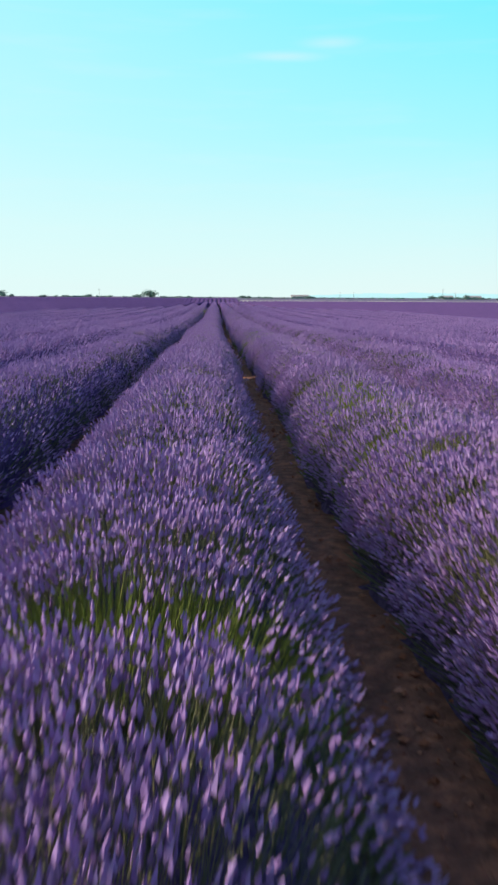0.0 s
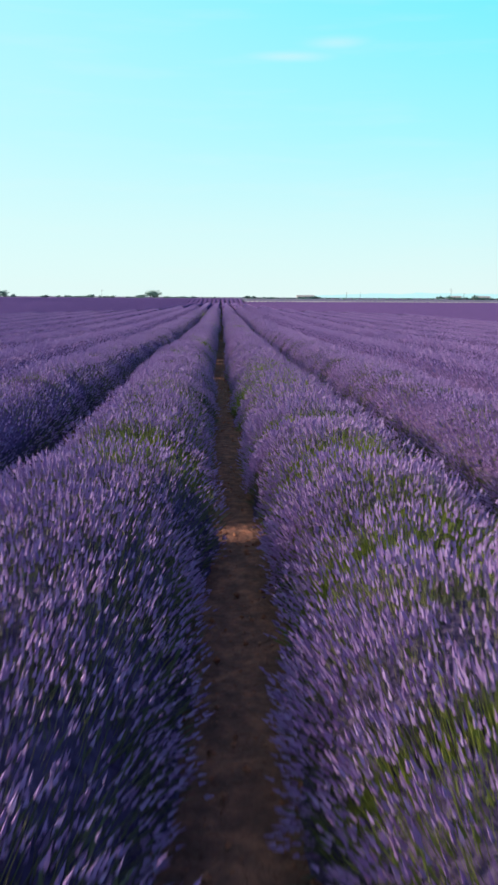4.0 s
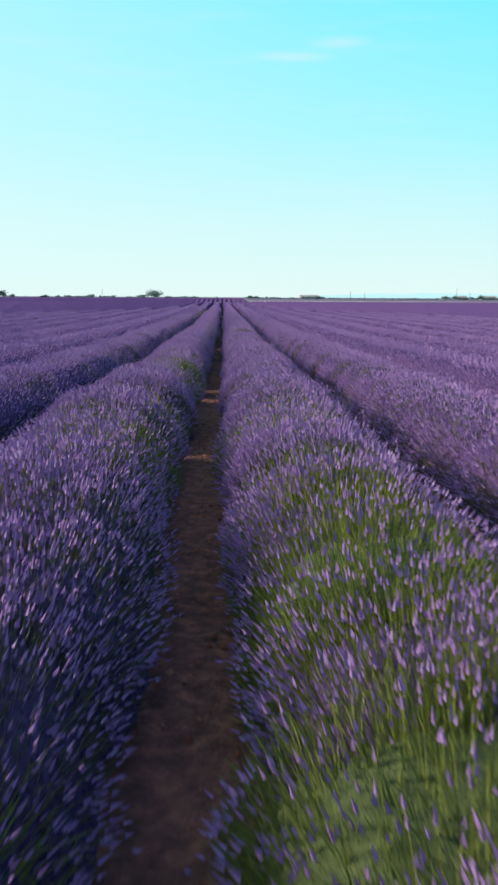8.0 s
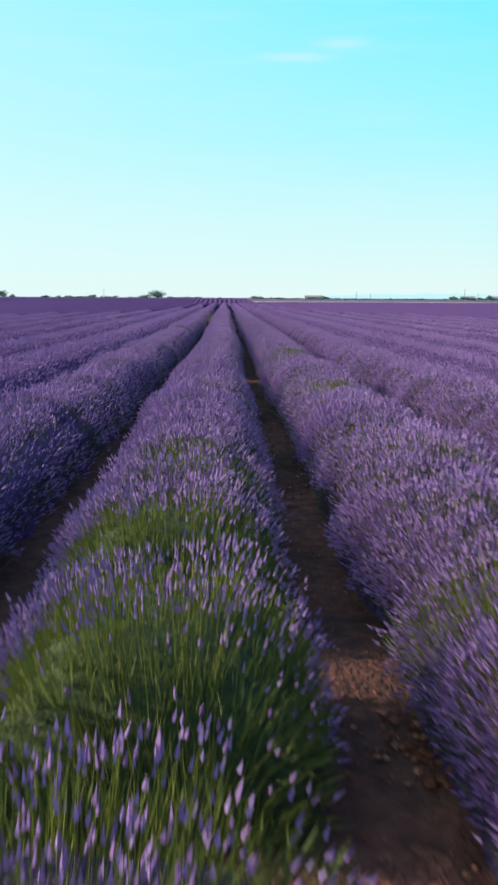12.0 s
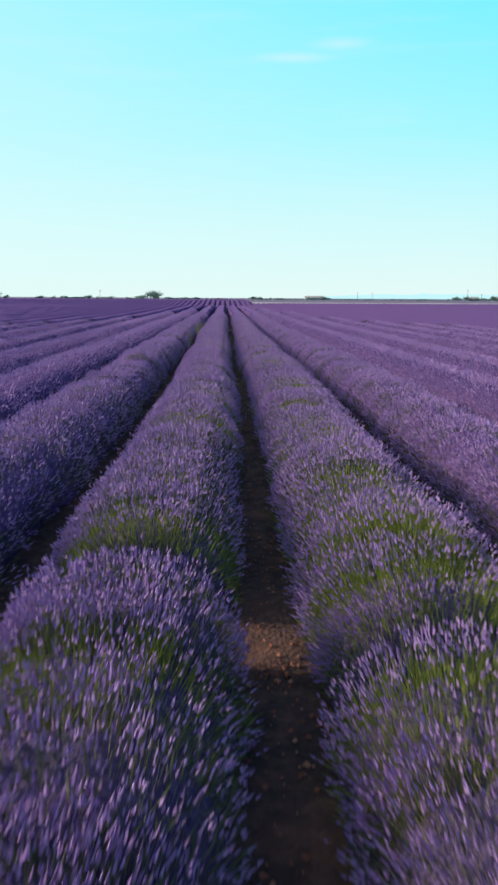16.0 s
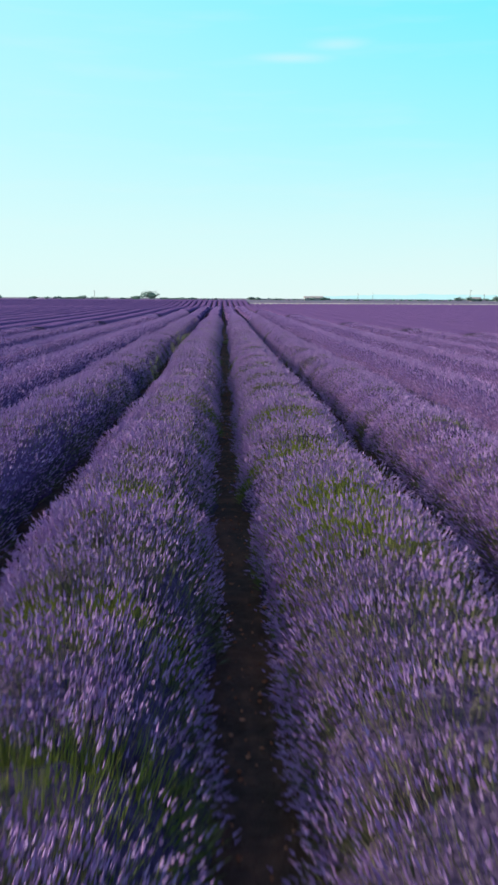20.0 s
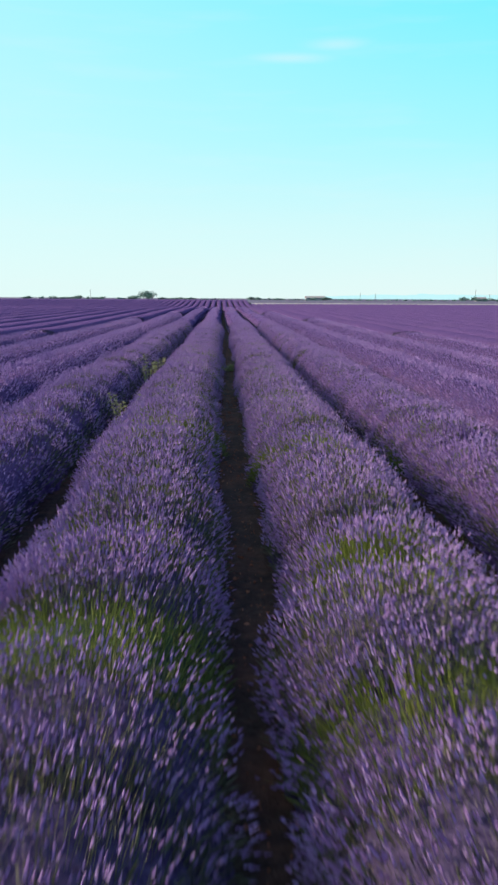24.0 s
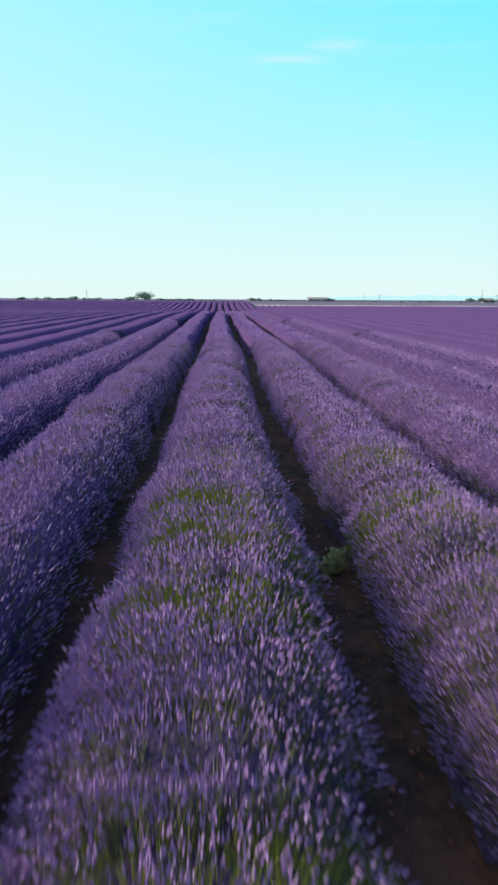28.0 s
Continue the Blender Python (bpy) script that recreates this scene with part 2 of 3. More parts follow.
ROOF_TILE = material("clay_roof_tile", [(0.3, (0.34, 0.29, 0.26)), (0.7, (0.44, 0.38, 0.34))], scale=1.5, rough=0.85)
PANE = material("dark_pane", [(0.3, (0.03, 0.035, 0.04)), (0.7, (0.05, 0.055, 0.06))], scale=1, rough=0.15)
WEED = material("yellow_green_weed", [(0.0, (0.2, 0.2, 0.08)), (0.6, (0.4, 0.38, 0.17)), (1.0, (0.6, 0.55, 0.3))],
                scale=30, rough=0.7, by="island", spread=0.2, through_light=0.25)

# ---- mesh helpers ----
def mesh_of(name, verts, faces, *mats, index=None, smooth=False):
    me = bpy.data.meshes.new(name)
    me.from_pydata([tuple(v) for v in verts], [], faces)
    for m in mats:
        me.materials.append(m)
    if index is not None:
        me.polygons.foreach_set("material_index", index)
    if smooth:
        me.polygons.foreach_set("use_smooth", [True] * len(me.polygons))
    me.update()
    return me


def part(name, me, parent, label="", m=None, kind=""):
    ob = new(name, me)
    ob.parent = parent
    if m is not None:
        ob.matrix_basis = m
    return tagged(ob, label=label, kind=kind)


class Soup:
    """Collects many small solids for one mesh."""

    def __init__(self):
        self.v, self.f = [], []

    def spindle(self, base, way, length, radius, sides=3, rng=random):
        """A flower head: swells quickly, then tapers to a blunt tip."""
        a, b = cross_axes(way)
        turn = rng.uniform(0, 6.28)
        n = len(self.v)
        self.v.append(base)
        for h, r in ((0.28, 1.0), (0.72, 0.78)):
            for i in range(sides):
                w = turn + 6.2832 * i / sides + h
                k = radius * r * rng.uniform(0.8, 1.2)
                self.v.append(base + way * (length * h) + a * (k * math.cos(w)) + b * (k * math.sin(w)))
        self.v.append(base + way * length)
        top = n + 1 + 2 * sides
        for i in range(sides):
            j = (i + 1) % sides
            self.f.append((n, n + 1 + j, n + 1 + i))
            self.f.append((n + 1 + i, n + 1 + j, n + 1 + sides + j, n + 1 + sides + i))
            self.f.append((n + 1 + sides + i, n + 1 + sides + j, top))

    def bud(self, base, way, length, radius, rng=random):
        """A flower head for rows farther off: two three-sided cones."""
        a, b = cross_axes(way)
        turn = rng.uniform(0, 6.28)
        n = len(self.v)
        self.v.append(base)
        for i in range(3):
            w = turn + 2.0944 * i
            self.v.append(base + way * (length * 0.35) + a * (radius * math.cos(w)) + b * (radius * math.sin(w)))
        self.v.append(base + way * length)
        for i in range(3):
            j = (i + 1) % 3
            self.f.append((n, n + 1 + j, n + 1 + i))
            self.f.append((n + 1 + i, n + 1 + j, n + 4))

    def stalk(self, p, q, r0, r1, sides=3):
        way = (q - p).normalized()
        a, b = cross_axes(way)
        n = len(self.v)
        for c, r in ((p, r0), (q, r1)):
            for i in range(sides):
                w = 6.2832 * i / sides
                self.v.append(c + a * (r * math.cos(w)) + b * (r * math.sin(w)))
        for i in range(sides):
            j = (i + 1) % sides
            self.f.append((n + i, n + j, n + sides + j, n + sides + i))

    def cone(self, base, way, length, radius, rng=random):
        """A small flower head: a steep three-sided cone."""
        a, b = cross_axes(way)
        turn = rng.uniform(0, 6.28)
        n = len(self.v)
        for i in range(3):
            w = turn + 2.0944 * i
            self.v.append(base + a * (radius * math.cos(w)) + b * (radius * math.sin(w)))
        self.v.append(base + way * length)
        self.f += [(n, n + 1, n + 3), (n + 1, n + 2, n + 3), (n + 2, n, n + 3)]

    def straw(self, p, q, r, rng=random):
        """A thin stem: a narrow three-cornered spike."""
        a, b = cross_axes((q - p).normalized())
        w = rng.uniform(0, 6.28)
        n = len(self.v)
        self.v += [p + (a * math.cos(w + i * 2.0944) + b * math.sin(w + i * 2.0944)) * r for i in range(3)] + [q]
        self.f += [(n, n + 1, n + 3), (n + 1, n + 2, n + 3), (n + 2, n, n + 3)]

    def blade(self, p, way, length, wide, rng=random):
        """A narrow leaf, folded along its middle."""
        a, b = cross_axes(way)
        w = rng.uniform(0, 6.28)
        side = a * math.cos(w) + b * math.sin(w)
        fold = way.cross(side) * (wide * 0.35)
        mid = p + way * (length * 0.5)
        n = len(self.v)
        self.v += [p, mid + side * wide + fold, p + way * length - fold * 2, mid - side * wide + fold]
        self.f += [(n, n + 1, n + 2), (n, n + 2, n + 3)]

    def lump(self, c, r, rng=random, flat=0.7):
        """A rough six-cornered clod or leaf clump."""
        n = len(self.v)
        for d in ((1, 0, 0), (0, 1, 0), (-1, 0, 0), (0, -1, 0), (0, 0, flat), (0, 0, -flat)):
            self.v.append(c + Vector([q * r * rng.uniform(0.65, 1.3) for q in d])
                          + Vector([rng.uniform(-0.25, 0.25) * r for _ in range(3)]))
        for i in range(4):
            j = (i + 1) % 4
            self.f += [(n + i, n + j, n + 4), (n + j, n + i, n + 5)]

    def mesh(self, name, *mats):
        return mesh_of(name, self.v, self.f, *mats)


def cross_axes(way):
    side = Vector((0, 0, 1)) if abs(way.z) < 0.9 else Vector((1, 0, 0))
    a = way.cross(side).normalized()
    return a, way.cross(a)


# ---- plan of the field ----
PITCH = 1.8                 # from row to row
FIELD_START = -8.0


def row_x(k):
    """Middle of the k-th row; the path between rows -1 and 1 lies on x = 0."""
    return (abs(k) - 0.5) * PITCH * (1 if k > 0 else -1)


def row_end(k):
    """The rows stop at a track across the field."""
    return 349.0 if k < 6 else 323.0


def sway(y):
    """The tractor's small deviations from a straight line."""
    return 0.05 * math.sin(y * 0.11 + 0.6) + 0.035 * math.sin(y * 0.31 + 2.0)


# ---- ground: one sheet to the horizon ----
def build_ground():
    rng = random.Random(3)
    xs = [-4000, -2000, -900, -400, -180, -90, -40, -15, -6, -3.6]
    xs += [-3.0 + 0.1 * i for i in range(61)] + [3.6, 6, 9.9, 14, 40, 90, 180, 400, 900, 2000, 4000]
    ys = [-3000, -900, -300, -80, -40, -30, -20, -14, -8] + [-4 + 0.16 * i for i in range(750)]
    ys += [118 + 4 * i for i in range(59)] + [355, 360, 370, 380, 420, 482, 520, 600, 700, 900, 1300, 2200, 4200]
    verts, faces, index = [], [], []
    for j, y in enumerate(ys):
        for i, x in enumerate(xs):
            near = 1.0 if abs(x) <= 3.01 and -4 <= y <= 116 else 0.0
            z = near * (0.035 * noise.noise(Vector((x * 2.2, y * 1.6, 0))) + 0.016 * noise.noise(Vector((x * 9, y * 7, 4))))
            verts.append((x, y, z + rise(y)))
    w = len(xs)
    for j in range(len(ys) - 1):
        for i in range(w - 1):
            faces.append((j * w + i, j * w + i + 1, (j + 1) * w + i + 1, (j + 1) * w + i))
            cx, cy = (xs[i] + xs[i + 1]) / 2, (ys[j] + ys[j + 1]) / 2
            if -20 < cy < 323 or (cy < 482 and cx < 9.9):
                index.append(0)
            elif 323 < cy < 348 and cx > 9.9:
                index.append(2)
            else:
                index.append(1)
    me = mesh_of("ground", verts, faces, SOIL, PASTURE, STUBBLE, index=index)
    ground = tagged(new("ground", me), label="brown ploughed soil with small stones between the rows", category="ground",
                    kind="structure")
    # loose clods and stones on the paths
    soup = Soup()
    for lane, count in ((0, 5200), (-1, 1500), (1, 1500)):
        for _ in range(count):
            y = rng.uniform(-2, 116)
            x = lane * PITCH + rng.gauss(0, 0.17) + sway(y)
            r = 0.006 + 0.016 * rng.random() ** 3
            soup.lump(Vector((x, y, r * 0.5 + 0.004 + rise(y))), r, rng)
    for x, y, n, s in ((0.41, 15.6, 90, 0.16), (0.3, 28.6, 140, 0.2), (0.25, 35.2, 120, 0.17), (0.3, 2.6, 60, 0.25),
                       (0.42, 49.5, 70, 0.16), (0.3, 9.0, 50, 0.22), (0.0, 50.0, 40, 0.12)):
        for _ in range(n):
            r = 0.008 + 0.02 * rng.random() ** 2
            at = y + rng.gauss(0, s)
            soup.lump(Vector((x + rng.gauss(0, s), at, r * 0.6 + 0.006 + rise(at))), r, rng)
    part("soil_clods", soup.mesh("soil_clods", CLOD), ground, "reddish clods and pale stones", kind="stuff")


build_ground()


# ---- lavender ----
def dome_point(u, v, half, long, top, rng, low=0.06):
    """A tip on the rounded plant: u across the row, v along it, both -1 to 1."""
    z = low + (top - low) * (1 - abs(u) ** 2.5) ** 0.59 * (1 - 0.05 * abs(v) ** 3.0)
    return Vector((u * half, v * long, z))


def bush_meshes(seed, spikes, half=0.785, long=0.52, top=0.68, near=True, bloom=1.0, fresh=False, thick=False, faced=False, patch=None):
    """Leaves, stems and flower heads of one lavender plant, as three meshes."""
    rng = random.Random(seed)
    heads, stems, leaves = Soup(), Soup(), Soup()
    core = (0.70 if near else 0.58) if bloom < 0.7 else (0.68 if fresh else (0.70 if thick else 0.79))
    skew = rng.uniform(-0.04, 0.04)
    tufts = [(rng.uniform(-1, 1), rng.uniform(-1, 1), rng.gauss(0, 0.05),
              rng.choice((1.0, 1.0, 1.0, 1.0, 0.95, 0.9, 0.8, 0.3 if fresh else 0.65))) for _ in range(16)]
    for _ in range(spikes):
        a = rng.uniform(-1.45, 1.45)
        u = math.copysign(abs(math.sin(a)) ** 0.9, a)
        v = rng.uniform(-1, 1)
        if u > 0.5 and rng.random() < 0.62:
            continue        # heads thinned on this flank, so its shade is built into the shape
        # stems gather in tufts of slightly different height
        tu, tv, lift, share = min(tufts, key=lambda q: (q[0] - u) ** 2 + (q[1] - v) ** 2)
        u, v = max(-0.995, min(0.995, u + (tu - u) * 0.12)), v + (tv - v) * 0.12
        deep = 1 - min(0.2, abs(rng.gauss(0, 0.06)))
        tip = dome_point(u, v, half, long, top, rng) * deep
        tip += Vector((rng.gauss(0, 0.02), rng.gauss(0, 0.02), rng.gauss(0.0, 0.02) + lift * 0.6))
        root = Vector((u * half * 0.38 + skew, v * long * 0.5, 0.08))
        way = (tip - root).normalized()
        way = (way + Vector((rng.gauss(0, 0.1), rng.gauss(0, 0.1), 0.2))).normalized()
        length = rng.uniform(0.027, 0.051)
        tall = (tip - root).length
        flowering = rng.random() < ((0.95 if v > -0.5 else 0.3) if faced else bloom * share)
        if patch and (u - patch[0]) ** 2 + (v - patch[1]) ** 2 < patch[2] * rng.uniform(0.4, 1.3):
            flowering = rng.random() < 0.22
        if flowering:
            if near and rng.random() < (0.9 if thick else 0.22):
                heads.bud(tip - way * length, way, length, rng.uniform(0.0054, 0.008), rng=rng)
            else:
                heads.cone(tip - way * length, way, length, rng.uniform(0.0052, 0.0077) * (1 if near else 1.2), rng=rng)
        end = tip - way * (length * 0.8) if flowering else tip - way * rng.uniform(0, 0.08)
        if near and (fresh or rng.random() < (0.7 if thick or bloom < 0.8 else 0.45)) or rng.random() < (0.5 if fresh else 0.3):
            stems.straw(end - way * min(0.32, tall * 0.75), end, 0.003, rng)
    # the leafy cushion under the stems
    n_u, n_v = (14, 9) if near else (9, 6)
    for j in range(n_v + 1):
        for i in range(n_u + 1):
            u, v = -1 + 2 * i / n_u, -1 + 2 * j / n_v
            p = dome_point(u, v, half * (0.83 if near else 0.70), long * (0.94 if near else 1.05), top * core, rng, low=0.0)
            p.z *= 1 - abs(v) ** (7 if near else 9)
            leaves.v.append(p + Vector((rng.gauss(0, 0.012), rng.gauss(0, 0.012), rng.gauss(0, 0.014))))
    for j in range(n_v):
        for i in range(n_u):
            w = n_u + 1
            leaves.f.append((j * w + i, j * w + i + 1, (j + 1) * w + i + 1, (j + 1) * w + i))
    for _ in range((1500 if thick else 1600 if bloom < 0.7 else (1000 if fresh else 850)) if near else 320):
        a = rng.uniform(-1.45, 1.45)
        u = math.copysign(abs(math.sin(a)) ** 0.9, a)
        v = rng.uniform(-1, 1)
        p = dome_point(u, v, half * 0.82, long, top * (core - 0.06), rng, low=0.02)
        way = (p - Vector((u * half * 0.4, v * long * 0.5, 0.02))).normalized()
        way = (way + Vector((rng.gauss(0, 0.25), rng.gauss(0, 0.25), 0.45))).normalized()
        leaves.blade(p, way, rng.uniform(0.07, 0.15), rng.uniform(0.003, 0.006), rng)
    # leaves that hang over the two flanks
    for _ in range(260 if near else 60):
        u = math.copysign(rng.uniform(0.8, 1.0), rng.uniform(-1, 1))
        v = rng.uniform(-1, 1)
        p = dome_point(u, v, half * 0.74, long, top * core, rng, low=0.0) * rng.uniform(0.75, 1.0)
        way = Vector((u * rng.uniform(0.5, 1.2), rng.gauss(0, 0.3), rng.uniform(0.2, 1.0))).normalized()
        leaves.blade(p, way, rng.uniform(0.09, 0.17), rng.uniform(0.004, 0.007), rng)
    # upright stems on the two ends, where a gap in the row lays them bare
    for _ in range((500 if bloom < 0.7 else 160) if near else 60):
        u = rng.uniform(-0.95, 0.95)
        side = rng.choice((-1, 1))
        high = top * (1 - abs(u) ** 2.3)
        p = Vector((u * half * 0.72, side * long * rng.uniform(0.72, 0.98), rng.uniform(0.0, 0.5) * high))
        q = p + Vector((u * 0.10 + rng.gauss(0, 0.03), side * rng.uniform(0.02, 0.13), rng.uniform(0.2, 0.34) * (0.4 + 0.6 * high / top)))
        stems.straw(p, q, 0.0034, rng)
        if rng.random() < (0.10 if fresh else 0.3):
            heads.bud(q, (q - p).normalized(), rng.uniform(0.045, 0.075), rng.uniform(0.008, 0.0115), rng=rng)
    tag = "fresh" if fresh else "bloom"
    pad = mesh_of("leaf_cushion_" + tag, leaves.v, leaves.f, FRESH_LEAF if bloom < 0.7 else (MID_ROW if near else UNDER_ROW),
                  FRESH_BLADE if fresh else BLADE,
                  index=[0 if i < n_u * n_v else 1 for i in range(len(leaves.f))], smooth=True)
    return (pad, stems.mesh("stems_" + tag, GREEN_STEM if fresh else STEM),
            heads.mesh("flower_spikes_" + tag, FLOWER))


def row_body(k, half, top, mat, y0, y1, step, seed, rough=0.14, full=False):
    """The closed long cushion of a row."""
    rng = random.Random(seed)
    n = max(2, int((y1 - y0) / step))
    sect = [(-0.92, 0.0), (-1.0, 0.6), (-0.68, 0.9), (-0.22, 1.0), (0.22, 1.0), (0.68, 0.9), (1.0, 0.6), (0.92, 0.0)]
    if full:
        sect = [(-0.95, 0.0), (-1.0, 0.7), (-0.8, 0.93), (-0.3, 1.0), (0.3, 1.0), (0.8, 0.93), (1.0, 0.7), (0.95, 0.0)]
    verts, faces = [], []
    off = rng.uniform(0, 100)
    for j in range(n + 1):
        y = y0 + (y1 - y0) * j / n
        swell = 1 + rough * (noise.noise(Vector((y * 0.55, off, 0))) + 0.4 * rng.uniform(-1, 1))
        for u, h in sect:
            wob = 1 + rough * 0.6 * noise.noise(Vector((u * 2, y * 1.3, off)))
            verts.append((row_x(k) + sway(y) + u * half * (0.5 + 0.5 * swell), y, max(0.0, h * top * swell * wob) - 0.02 + rise(y)))
    w = len(sect)
    for j in range(n):
        for i in range(w - 1):
            faces.append((j * w + i, j * w + i + 1, (j + 1) * w + i + 1, (j + 1) * w + i))
    # lower flanks in the darker foliage tone, painting the shade between rows
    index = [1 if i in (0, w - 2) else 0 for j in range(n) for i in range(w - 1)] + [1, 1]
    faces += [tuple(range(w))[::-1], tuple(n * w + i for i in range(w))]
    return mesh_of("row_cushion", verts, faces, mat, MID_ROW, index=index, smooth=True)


def in_any(y, spots, reach):
    return any(abs(y - s) < reach for s in spots)


# plants along each near row that flower poorly and show their green stems
GREEN_SPOTS = {
    -1: (2.1, 4.0, 6.6, 22.4, 28.0, 29.8, 35.2, 36.8, 38.2, 49.0, 51.2, 58.4, 62.0, 66.0, 78.1, 88.3),
    1: (7.3, 8.6, 13.3, 14.4, 16.3, 17.4, 19.2, 21.2, 22.4, 24.2, 25.2, 28.6, 30.7, 33.3, 39.1, 48.4, 50.3, 55.4, 59.5, 65.7,
        68.5, 77.6, 79.3, 87.2),
    2: (18.6, 32.1, 33.8, 84.6, 99.8),
    -2: (60.0, 85.3),
}
# plants that are green almost all over
GREEN_PLANTS = {-1: (78.2,), 1: (22.2, 23.9, 27.8, 30.6), 2: (), -2: ()}
# places where a plant is missing: middles of the plants before and behind the hole
HOLES = {-1: ((15.8, 16.85), (28.45, 29.82), (34.02, 35.15), (35.15, 36.65), (49.9, 51.4)),
         1: ((14.9, 16.1), (31.95, 33.15), (49.0, 50.1)), 2: (), -2: ()}


ROWS = {}


def lavender_row(label, cushion):
    row = tagged(new("lavender_row"), label=label, category="lavender row", group="lavender rows of the field")
    part("cushion", cushion, row)
    return row


def build_near_rows():
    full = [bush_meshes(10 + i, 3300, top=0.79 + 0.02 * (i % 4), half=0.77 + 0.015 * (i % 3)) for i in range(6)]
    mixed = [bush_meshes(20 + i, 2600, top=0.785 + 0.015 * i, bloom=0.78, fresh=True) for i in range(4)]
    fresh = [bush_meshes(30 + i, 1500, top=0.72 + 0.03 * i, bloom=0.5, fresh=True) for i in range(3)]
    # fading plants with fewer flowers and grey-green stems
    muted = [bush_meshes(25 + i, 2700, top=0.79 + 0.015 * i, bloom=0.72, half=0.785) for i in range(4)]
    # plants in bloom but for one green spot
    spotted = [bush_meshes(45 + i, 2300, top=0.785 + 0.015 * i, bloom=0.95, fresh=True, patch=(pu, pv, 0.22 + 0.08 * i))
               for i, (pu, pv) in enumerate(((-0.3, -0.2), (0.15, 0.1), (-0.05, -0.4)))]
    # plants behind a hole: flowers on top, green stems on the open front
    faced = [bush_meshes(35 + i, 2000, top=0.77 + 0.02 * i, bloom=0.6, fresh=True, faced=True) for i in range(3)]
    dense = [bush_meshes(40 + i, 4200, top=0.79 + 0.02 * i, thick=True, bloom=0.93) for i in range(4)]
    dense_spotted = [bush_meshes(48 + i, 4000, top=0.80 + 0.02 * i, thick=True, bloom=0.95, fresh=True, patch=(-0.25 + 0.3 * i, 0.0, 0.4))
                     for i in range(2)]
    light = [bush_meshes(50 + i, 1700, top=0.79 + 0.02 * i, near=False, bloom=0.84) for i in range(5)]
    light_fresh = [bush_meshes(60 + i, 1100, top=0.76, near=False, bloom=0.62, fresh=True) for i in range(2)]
    for k in (-1, 1, -2, 2):
        rng = random.Random(100 + k)
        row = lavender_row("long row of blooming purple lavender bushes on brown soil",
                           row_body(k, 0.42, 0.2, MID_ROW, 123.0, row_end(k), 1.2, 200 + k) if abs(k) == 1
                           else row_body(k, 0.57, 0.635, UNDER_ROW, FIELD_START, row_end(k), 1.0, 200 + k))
        ROWS[k] = row
        y = FIELD_START
        last, behind = -9.0, -9.0
        while y < 124:
            hole = next((h for h in HOLES[k] if h[0] < y < h[1] - 0.01), None)
            if hole:
                behind = hole[1]
                y = hole[0] if hole[0] - last > 0.35 else hole[1]
            is_open = abs(y - behind) < 0.02
            is_fresh = is_open or in_any(y, GREEN_PLANTS[k], 0.32) or (abs(k) == 2 and in_any(y, GREEN_SPOTS[k], 0.42))
            if abs(k) == 1 and -2 < y < 101:
                fading = 0.34 if y < 45 else 1.0 if k == 1 and y > 76 else 0.72
                luck = rng.random() - (0.12 if k == 1 else 0.0)
                spot, poor = in_any(y, GREEN_SPOTS[k], 0.42) or luck < 0.05, luck < 0.25
                if y < 4.5:
                    full_here, spot_here, poor, luck = dense, dense_spotted, False, 1.0
                else:
                    full_here, spot_here = full, spotted
                meshes = rng.choice(faced if is_open and 20 < y < 45 else spot_here if is_open else fresh if is_fresh
                                    else (spot_here if spot else mixed if poor else muted if luck < fading else full_here))
            else:
                meshes = rng.choice(light_fresh if is_fresh else light)
            last = y
            size = rng.uniform(0.94, 1.06)
            drift = 0.08 * min(1.0, max(0.0, (y - 78) / 10)) if k == 1 else 0.0
            m = pose(row_x(k) + sway(y) + drift + rng.gauss(0, 0.03), y, rise(y), 0, 0, rng.gauss(0, 4)) \
                @ Matrix.Diagonal((rng.uniform(0.95, 1.05) + (0.07 if k == 1 and 56 < y < 80 or k == -1 and y > 84 else 0), 1.0, size, 1))
            bush = part("lavender_bush", meshes[0], row,
                        "green lavender bush with few flowers" if is_fresh else "", m)
            part("stem_tuft", meshes[1], bush, kind="stuff")
            part("bloom", meshes[2], bush, kind="stuff")
            y += rng.uniform(0.70, 0.86)


def clump_mesh(seed, count, length=3.2):
    """Flower heads over a length of a row that is seen from farther off."""
    rng = random.Random(seed)
    soup = Soup()
    for _ in range(count):
        a = rng.uniform(-1.5, 1.5)
        u = math.copysign(abs(math.sin(a)) ** 0.9, a)
        y = rng.uniform(-length / 2, length / 2)
        tip = dome_point(u, 0.6 * math.sin(y * 7.5 + seed), 0.73, 0, 0.83, rng)
        tip.y = y + rng.gauss(0, 0.03)
        tip.z += rng.gauss(0, 0.04)
        way = (Vector((u * 0.55, rng.gauss(0, 0.12), 0.6))).normalized()
        soup.cone(tip - way * 0.07, way, rng.uniform(0.05, 0.075), rng.uniform(0.0085, 0.0125), rng)
    return soup.mesh("flower_clump", FLOWER)


